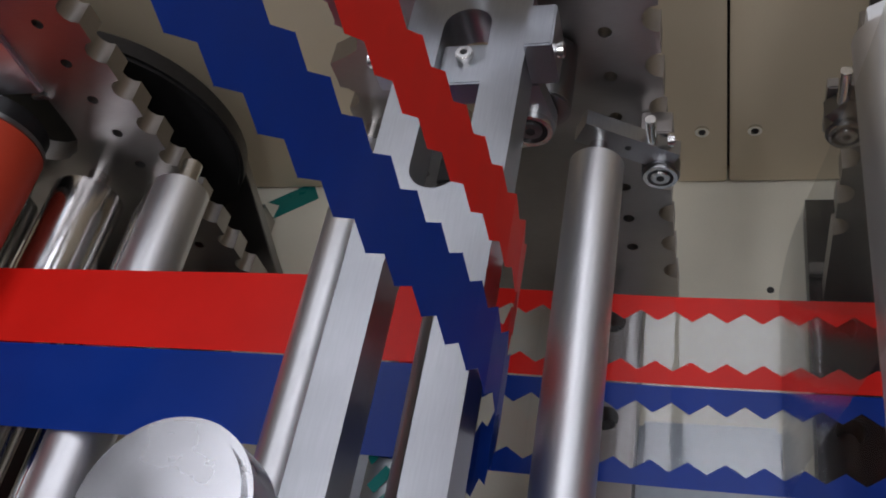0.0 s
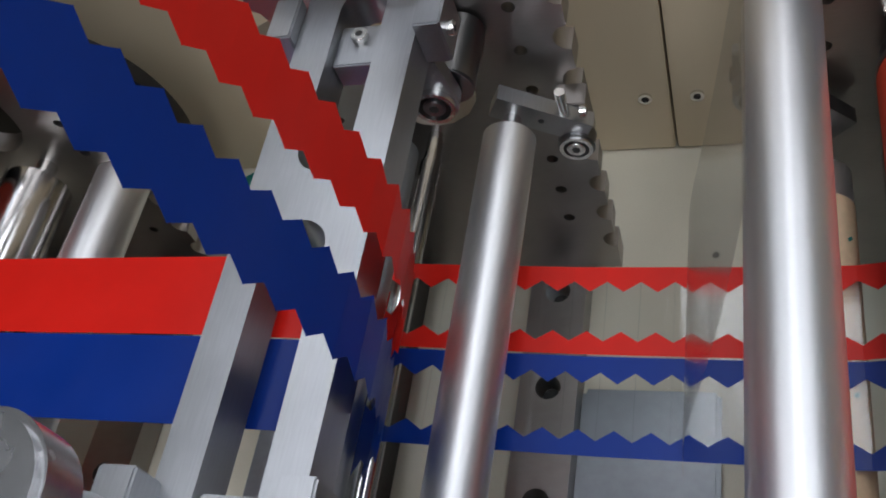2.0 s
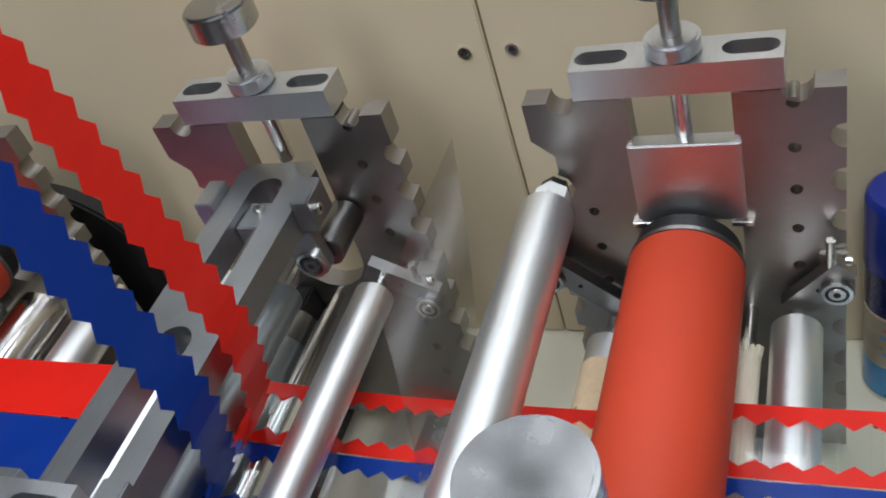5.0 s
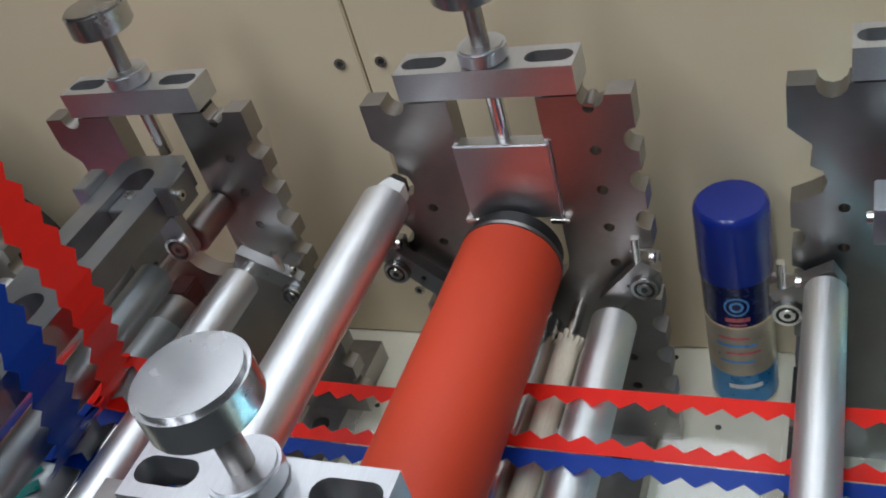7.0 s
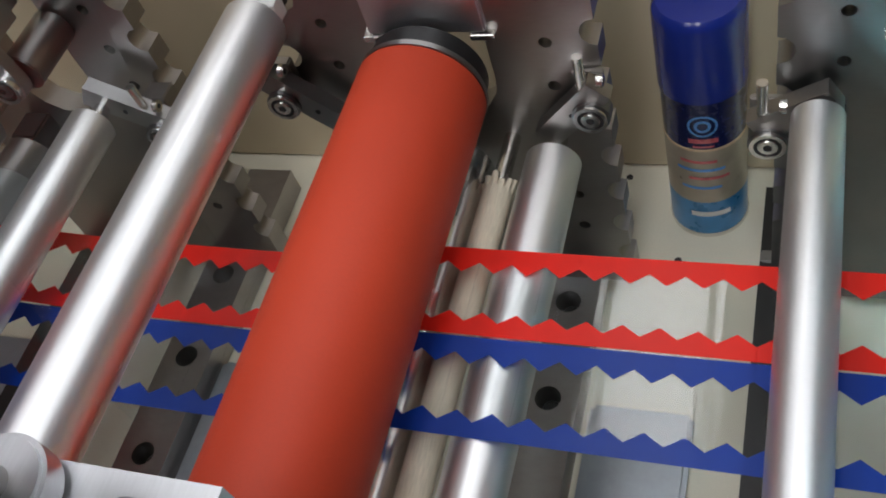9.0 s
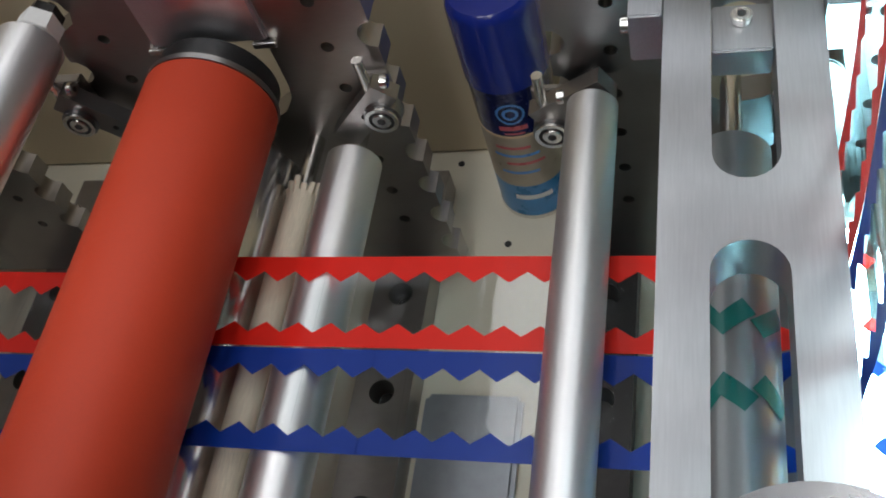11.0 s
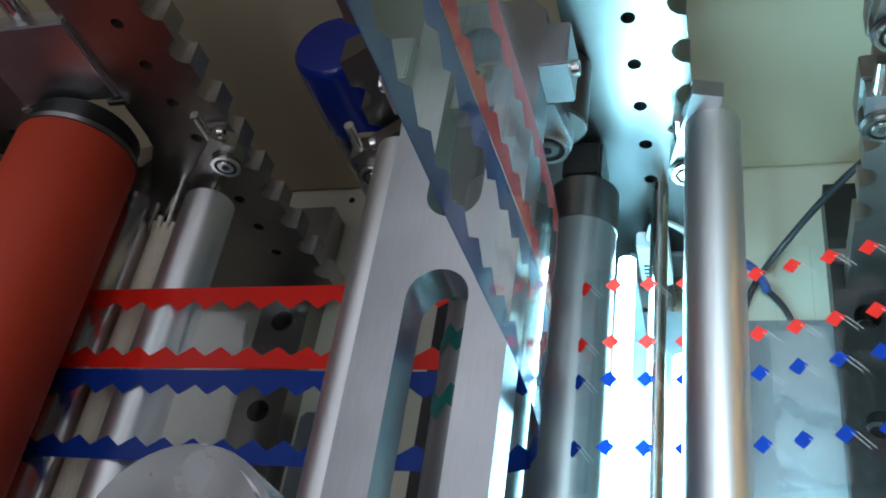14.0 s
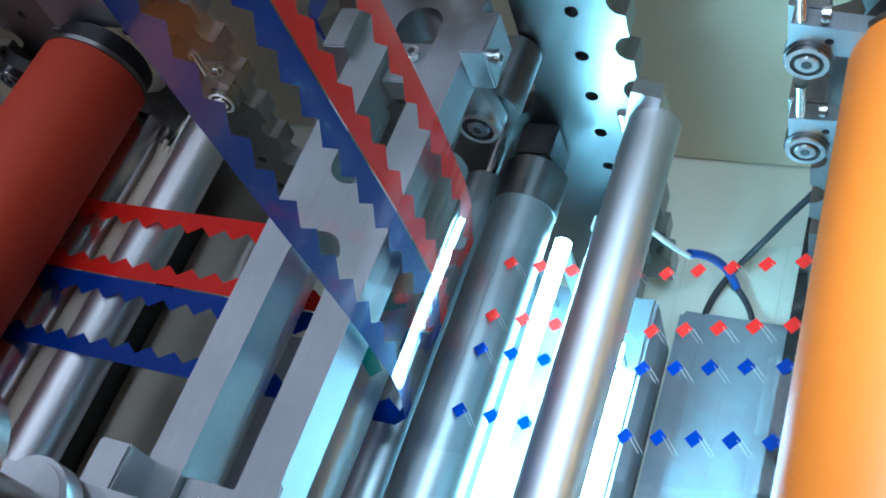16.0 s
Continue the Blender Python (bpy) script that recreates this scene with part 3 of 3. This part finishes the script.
PROFILE = [(-0.95, 0.240), (-0.66, 0.2365), (-0.50, 0.2350), (-0.43, 0.2345), (-0.345, 0.2295), (-0.300, 0.2225), (-0.18, 0.2150), (-0.08, 0.213), (-0.012, 0.213), (0.035, 0.2325), (0.10, 0.2318), (0.25, 0.2318), (0.4035, 0.2318)]


def bm_ribbon(profile, y0, y1, thick=0.0003):
    own = bmesh.new()
    rows = []
    for i, (x, z) in enumerate(profile):
        rows.append([own.verts.new((x, y0, z)), own.verts.new((x, y1, z)), own.verts.new((x, y1, z - thick)), own.verts.new((x, y0, z - thick))])
    for a, b in zip(rows, rows[1:]):
        for k in range(4):
            own.faces.new((a[k], a[(k + 1) % 4], b[(k + 1) % 4], b[k]))
    own.faces.new(rows[0])
    own.faces.new(reversed(rows[-1]))
    return own


def smooth_profile(pts, step=0.012):
    """Points at even steps along a polyline, rounded at its corners."""
    pts = [Vector(p) for p in pts]
    out = []
    for a, b in zip(pts, pts[1:]):
        n = max(1, round((b - a).length / step))
        out += [a.lerp(b, i / n) for i in range(n)]
    out.append(pts[-1])
    for _ in range(6):
        out = [out[0]] + [(out[i - 1] + out[i] * 2 + out[i + 1]) / 4 for i in range(1, len(out) - 1)] + [out[-1]]
    return out


# uncut film before the first peel
solid = thing("uncut_film", "uncut glossy film with red and blue bands", "film")
left_run = [(p.x, p.y) for p in smooth_profile([q for q in PROFILE if q[0] <= -0.345] + [(-0.330, 0.2297)])]
part("red_band", bm_ribbon([(x, z + 0.0008) for x, z in left_run], Y_RED0, Y_MID + 0.0006), M_RED, solid, "glossy red band")
part("blue_band", bm_ribbon([(x, z + 0.0008) for x, z in left_run], Y_MID - 0.0006, Y_BLUE1), M_BLUE, solid, "glossy deep blue band")

# the cut web runs in short rigid pieces along these tracks
TRACK_WEB = smooth_profile([q for q in PROFILE[4:] if q[0] < 0.39] + [(0.386, 0.2318), (0.392, 0.252), (0.4035, 0.295), (0.4045, 0.37), (0.401, 0.47), (0.398, 0.62), (0.39, 0.8)], 0.004)
TRACK_SCRAP = smooth_profile([(-0.90, 0.2272), (-0.43, 0.2272), (-0.335, 0.2272), (-0.318, 0.236), (-0.285, 0.256), (-0.262, 0.288), (-0.244, 0.346), (-0.2400, 0.375), (-0.2440, 0.405), (-0.2520, 0.445), (-0.2635, 0.495), (-0.2745, 0.540), (-0.2865, 0.587), (-0.315, 0.68), (-0.366, 0.83)], 0.004)
TRACK_CLEAR = smooth_profile([(0.3885, 0.204), (0.3935, 0.222), (0.403, 0.2312), (0.486, 0.2312), (0.52, 0.245), (0.60, 0.279), (0.655, 0.2835), (0.72, 0.27), (1.2, 0.15)], 0.004)


def along(track):
    s = [0.0]
    for a, b in zip(track, track[1:]):
        s.append(s[-1] + (b - a).length)

    def at(d):
        d = min(max(d, 0.0), s[-1] - 1e-6)
        i = max(k for k in range(len(s) - 1) if s[k] <= d) if d < s[1] else int(np.searchsorted(s, d, side="right") - 1)
        i = min(max(i, 0), len(track) - 2)
        u = (d - s[i]) / (s[i + 1] - s[i])
        p, t = track[i].lerp(track[i + 1], u), track[min(i + 2, len(track) - 1)] - track[max(i - 1, 0)]
        return p, math.atan2(t.y, t.x)
    return at, s[-1]


P1 = TP * 1.03


def film_mesh(name, polys, mat):
    own = bmesh.new()
    for z, pts in polys:
        own.faces.new([own.verts.new((x, y, z)) for x, y in pts])
    me = bpy.data.meshes.new(name)
    own.to_mesh(me)
    own.free()
    me.materials.append(mat)
    return me


MOVERS = []
STEPS = 27                     # feed steps in the clip


def film_run(parent, name, me, track, shift, count, offset=0.0, drift=0.0):
    """Short rigid pieces of film, one pitch each, that are fed along a track."""
    at, length = along(track)
    for k in range(count + STEPS):
        piece = new(name, me)
        piece.parent = parent
        MOVERS.append((piece, at, shift + offset + (k - STEPS) * TP, drift))


def band_poly(y0, root, tip):
    return [(0, y0), (P1, y0), (P1, root), (P1 / 2, tip), (0, root)]


web = thing("cut_film_web", "red and blue toothed film edges on clear carrier", "film")
for n_, b_ in zip(("red_edge", "red_edge", "blue_edge", "blue_edge"), BANDS):
    film_run(web, n_, film_mesh(n_, [(0, band_poly(*b_[:3]))], b_[3]), TRACK_WEB, PHASE_WEB, 54)
film_run(web, "carrier", film_mesh("carrier", [(-0.0004, [(0, Y_RED0), (P1, Y_RED0), (P1, Y_BLUE1), (0, Y_BLUE1)])], M_CLEAR), TRACK_WEB, PHASE_WEB, 54)
for n_, a, b, m in (("red", BANDS[0], BANDS[1], M_RED), ("blue", BANDS[2], BANDS[3], M_BLUE)):
    strip = thing(n_ + "_waste_strip", "zigzag " + n_ + " waste strip pulled up over the peel plate", "film")
    me = film_mesh("strip_piece", [(0, [(0, a[1]), (P1 / 2, a[2]), (P1, a[1]), (P1, b[1]), (P1 / 2, b[2]), (0, b[1])])], m)
    film_run(strip, "strip_piece", me, TRACK_SCRAP, PHASE_SCRAP, 70, drift=-0.045)
labels_ = thing("label_film", "clear carrier film with small red and blue squares", "film")
film_run(labels_, "carrier", film_mesh("carrier", [(0, [(0, -0.259), (P1, -0.259), (P1, -0.401), (0, -0.401)])], M_CLEAR), TRACK_CLEAR, PHASE_CLEAR, 26)
HS = 0.0054
for y, m, n_ in ((-0.2705, M_RED, "red_square"), (-0.3095, M_RED, "red_square"), (-0.3335, M_BLUE, "blue_square"), (-0.3745, M_BLUE, "blue_square")):
    film_run(labels_, n_, film_mesh(n_, [(0.0004, [(P1 / 2 - HS, y), (P1 / 2, y + HS * 0.95), (P1 / 2 + HS, y), (P1 / 2, y - HS * 0.95)])], m), TRACK_CLEAR, PHASE_CLEAR, 26)
    film_run(labels_, "cut_line", film_mesh("cut_line", [(0.0005, [(P1 * 0.62 + o, y + 0.0004), (P1 * 0.62 + o + 0.0003, y + 0.0004), (P1 * 1.02 + o + 0.0003, y - 0.0095), (P1 * 1.02 + o, y - 0.0095)]) for o in (0.0, 0.0026)], M_WHITE), TRACK_CLEAR, PHASE_CLEAR, 26)

# ---------------- loose things ----------------


def lathe(profile, seg=48):
    own = bmesh.new()
    rings = [[own.verts.new((r * math.cos(2 * math.pi * i / seg), r * math.sin(2 * math.pi * i / seg), z)) for i in range(seg)] for r, z in profile]
    for a, b in zip(rings, rings[1:]):
        for i in range(seg):
            own.faces.new((a[i], a[(i + 1) % seg], b[(i + 1) % seg], b[i]))
    own.faces.new(list(reversed(rings[0])))
    own.faces.new(rings[-1])
    return own


can = thing("spray_can", "blue-capped aerosol spray can standing on the deck", "spray can", (0.1955, -0.046, 0))
CR = 0.0325
part("can_foot", lathe([(0.028, 0.0), (CR + 0.0006, 0.001), (CR + 0.0008, 0.004), (CR, 0.0055)]), M_SCREW, can)
part("lower_print", lathe([(CR, 0.0055), (CR, 0.048)]), M_CANCYAN, can, "bright blue printed wave band")
part("middle_print", lathe([(CR + 0.00005, 0.048), (CR + 0.00005, 0.112)]), M_CANTAN, can, "tan printed band with unreadable lettering")
part("gold_line", lathe([(CR + 0.0003, 0.112), (CR + 0.0003, 0.1145)]), M_PAPER, can)
part("upper_print", lathe([(CR, 0.1145), (CR, 0.165)]), M_CANBLUE, can, "dark blue printed band with round emblem")
part("cap", lathe([(CR + 0.0012, 0.165), (CR + 0.0012, 0.233), (CR + 0.0002, 0.238), (CR - 0.003, 0.2412), (CR - 0.010, 0.242)]), M_CAPBLUE, can, "glossy blue plastic cap")


def wrap_patch(name, parent, mat, a0, a1, z0, z1, r, label=""):
    own = bmesh.new()
    n = 10
    lo = [own.verts.new((r * math.cos(a0 + (a1 - a0) * i / n), r * math.sin(a0 + (a1 - a0) * i / n), z0)) for i in range(n + 1)]
    hi = [own.verts.new((r * math.cos(a0 + (a1 - a0) * i / n), r * math.sin(a0 + (a1 - a0) * i / n), z1)) for i in range(n + 1)]
    for i in range(n):
        own.faces.new((lo[i], lo[i + 1], hi[i + 1], hi[i]))
    return part(name, own, mat, parent, label)


M_EMBLEM = surface("light_blue_print", (0.10, 0.32, 0.72), 0.3, 0.1, 200, 0.1)
M_PINK = surface("pale_red_print", (0.60, 0.12, 0.14), 0.3, 0.1, 200, 0.1)
for r0, r1, mm in ((0.0115, 0.0095, M_EMBLEM), (0.0065, 0.0040, M_EMBLEM)):
    own = bmesh.new()
    seg = 32
    vs = []
    for rr in (r0, r1):
        vs.append([own.verts.new(((CR + 0.0006) * math.cos(-1.5 + rr * math.cos(2 * math.pi * i / seg) / CR), (CR + 0.0006) * math.sin(-1.5 + rr * math.cos(2 * math.pi * i / seg) / CR), 0.141 + rr * math.sin(2 * math.pi * i / seg))) for i in range(seg)])
    for i in range(seg):
        own.faces.new((vs[0][i], vs[0][(i + 1) % seg], vs[1][(i + 1) % seg], vs[1][i]))
    part("emblem_ring", own, mm, can, "light blue ring emblem")
wrap_patch("print_bar", can, M_PINK, -1.85, -1.15, 0.122, 0.127, CR + 0.0006)
wrap_patch("print_bar", can, M_PINK, -1.75, -1.25, 0.117, 0.119, CR + 0.0006)
for k, (a, b, z) in enumerate(((-2.1, -1.2, 0.098), (-2.2, -1.0, 0.088), (-1.9, -0.9, 0.078), (-2.1, -1.1, 0.066))):
    wrap_patch("print_bar", can, M_EMBLEM if k % 2 else M_PINK, a, b, z, z + 0.0032, CR + 0.0006)
wrap_patch("print_wave", can, M_WHITE, -1.9, -0.9, 0.030, 0.036, CR + 0.0006)

# sensor with cable behind the label film
sensor = thing("sensor_box", "small white sensor box with printed marks", "sensor", (0.438, -0.172, 0.085))
part("case", bm_box(-0.0115, 0.0115, -0.007, 0.007, 0.0, 0.054, 0.0012), M_WHITE, sensor)
for k in range(5):
    part("print_bar", bm_box(-0.008, 0.005 - 0.002 * (k % 2), -0.0076, -0.0071, 0.008 + 0.005 * k, 0.0095 + 0.005 * k), M_CANBLUE if k else M_PINK, sensor)
part("bracket", bm_box(-0.020, 0.024, 0.0072, 0.012, -0.010, 0.020, 0.001), M_ALU, sensor)
part("bracket_leg", bm_box(-0.004, 0.010, 0.0072, 0.012, -0.0545, -0.0105, 0.0005), M_ALU, sensor)
cable("sensor_cable", [(0.436, -0.172, 0.138), (0.437, -0.172, 0.162), (0.456, -0.170, 0.162), (0.475, -0.165, 0.110), (0.490, -0.15, 0.07)], 0.0022, M_WHITE, "thin white cable of the sensor")
cable("blue_cable", [(0.489, -0.150, 0.075), (0.500, -0.138, 0.06), (0.512, -0.125, 0.03), (0.520, -0.135, 0.006)], 0.0036, M_BLUETUBE, "blue cable sleeve on the deck")
cable("black_cable", [(0.61, -0.10, 0.16), (0.575, -0.085, 0.09), (0.53, -0.10, 0.012), (0.50, -0.14, 0.005), (0.495, -0.19, 0.005), (0.51, -0.24, 0.005)], 0.0028, M_RUBBLACK, "black cable looping on the deck")
cable("black_cable", [(0.52, -0.135, 0.006), (0.535, -0.15, 0.005), (0.545, -0.18, 0.005), (0.535, -0.22, 0.005), (0.515, -0.25, 0.005)], 0.0026, M_RUBBLACK, "black cable looping on the deck")

# deck openings and trays seen through the film
for x0, x1 in ((-0.215, -0.105), (0.125, 0.205), (0.480, 0.60), (-0.50, -0.41)):
    tray = part("tray", bm_box(x0, x1, -0.53, -0.165 if x0 > 0.4 else -0.255, 0.0005, 0.012, 0.004), M_CAST)
    tagged(tray, "grey sheet-steel tray lying on the deck", "tray", group="trays on the deck")

# clear film hanging down to the laminating roller
lam = thing("clear_laminate", "clear glossy laminating film hanging from above", "film")
cu = [(p.x, p.y) for p in smooth_profile([(-0.116, 0.2165), (-0.113, 0.27), (-0.101, 0.33), (-0.0910, 0.385), (-0.0840, 0.43), (-0.078, 0.475)], 0.01)]
sheet = bmesh.new()
ends = [(sheet.verts.new((x, -0.262, z)), sheet.verts.new((x, -0.405, z))) for x, z in cu]
for a, b in zip(ends, ends[1:]):
    sheet.faces.new((a[0], a[1], b[1], b[0]))
part("film_sheet", sheet, M_LAMINATE, lam)

# waste snippets
green = part("film_snippet", bm_plate([(-0.027, -0.013), (0.026, -0.012), (0.027, 0.013), (-0.026, 0.012), (-0.016, 0.001)], [], -0.0006, lambda x, y, d: Vector((x, y, d))), M_GREEN)
green.matrix_world = pose(-0.593, -0.0165, 0.0010, 0, 0, 30)
tagged(green, "torn teal film snippet lying on the deck", "film snippet")
rng = random.Random(11)
for cx in (PEELS[0][0],):
    for k in range(6):
        a = rng.uniform(1.5, 2.1)
        own = bmesh.new()
        w = 0.008 if k % 3 else 0.013
        bmesh.ops.create_grid(own, x_segments=1, y_segments=1, size=0.5, matrix=Matrix.Rotation(rng.uniform(0.2, 1.3), 4, "Z") @ Matrix.Diagonal((w * 2, w, 1, 1)))
        ob = part("film_snippet", own, M_GREEN)
        ob.matrix_world = Matrix.Translation((cx + (0.034 if cx > 0 else -0.046) + 0.0231 * math.cos(a), -0.37 - 0.018 * k, 0.205 + 0.0231 * math.sin(a))) @ Matrix.Rotation(math.pi / 2 - a, 4, "Y")
        tagged(ob, "teal film snippet stuck to the peel roller", "film snippet", group="snippets on the peel rollers")

for k, y in enumerate((-0.304, -0.337, -0.375)):
    for a, turn in ((2.45, 0.65), (1.66, 0.65), (0.76, 0.65)):
        own = bmesh.new()
        bmesh.ops.create_grid(own, x_segments=12, y_segments=6, size=0.5, matrix=Matrix.Rotation(turn if k % 2 else -turn, 4, "Z") @ Matrix.Diagonal((0.019, 0.010, 1, 1)))
        for v in own.verts:
            v.co.z = math.sqrt(max(0.0, 0.0211 ** 2 - v.co.x ** 2)) - 0.0211
        ob = part("film_snippet", own, M_GREEN)
        ob.matrix_world = Matrix.Translation((SLOT_ROLL[0] + 0.0211 * math.cos(a), y, SLOT_ROLL[1] + 0.0211 * math.sin(a))) @ Matrix.Rotation(math.pi / 2 - a, 4, "Y")
        tagged(ob, "teal film snippet stuck to the roller under the slot", "film snippet", group="snippets on the roller under the slot")

# glowing tube lamp under the label film
panel_ = thing("tube_lamp", "glowing cool-white tube lamp standing under the label film", "lamp", (0.4375, -0.366, 0.0))
part("housing", bm_box(-0.046, 0.040, -0.166, 0.166, 0.0005, 0.085, 0.003), M_CAST, panel_)
for dx, z, r, y1 in ((-0.0375, 0.158, 0.0034, 0.150), (-0.0105, 0.186, 0.0058, 0.144), (0.0225, 0.112, 0.0085, 0.110)):
    tube = part("light_tube", bm_cyl((dx, -0.164, z), (dx, y1, z), r, 20, 0.001), M_GLOW, panel_, "glowing cool-white light tube")
    for y in (-0.160, y1 - 0.004):
        part("tube_holder", bm_box(dx - r * 0.8, dx + r * 0.8, y - 0.002, y + 0.002, 0.0855, z - r * 0.8), M_ALU, tube)

# unseen sheet added to keep tube light off the stand plate's left half
part("light_shield", bm_box(-0.0565, -0.0535, -0.166, 0.166, 0.0005, 0.180, 0.0008), M_CAST, panel_, "sheet-steel light shield added beside the tubes")

# ceiling lamps
for x, y, _ in LAMPS:
    lampbox = part("ceiling_light", bm_box(x - 0.15, x + 0.15, y - 0.88, y + 0.88, 1.868, 1.9195, 0.004), M_WHITE)
    tagged(lampbox, "white fluorescent ceiling light", "ceiling light", group="ceiling lights")


def feed(t):
    """How far the film has been fed: one pitch every 0.6 s, moving for half of it."""
    k = math.floor((t - FEED_START) / 0.6)
    u = ((t - FEED_START) / 0.6 - k) / 0.5
    return TP * (k + 1 + min(1.0, u) - 1)


def motions():
    times = [0.0]
    k = -1
    while True:
        k += 1
        a = FEED_START + 0.6 * k
        if a > 16.0:
            break
        times += [x for x in (a, a + 0.3) if 0.0 < x < 16.0]
    times.append(16.0)
    for piece, at, s0, drift in MOVERS:
        rows = []
        for t in times:
            p, _ = at(s0 + feed(t))
            q, _ = at(s0 + feed(t) + TP)
            a = math.atan2(q.y - p.y, q.x - p.x) if (q - p).length > 0.002 else at(s0 + feed(t))[1]
            rows.append((t, Matrix.Translation((p.x, drift * min(1.0, max(0.0, (p.y - 0.2265) / 0.022)), p.y)) @ Matrix.Rotation(-a, 4, "Y")))
        walk(piece, rows)


motions()
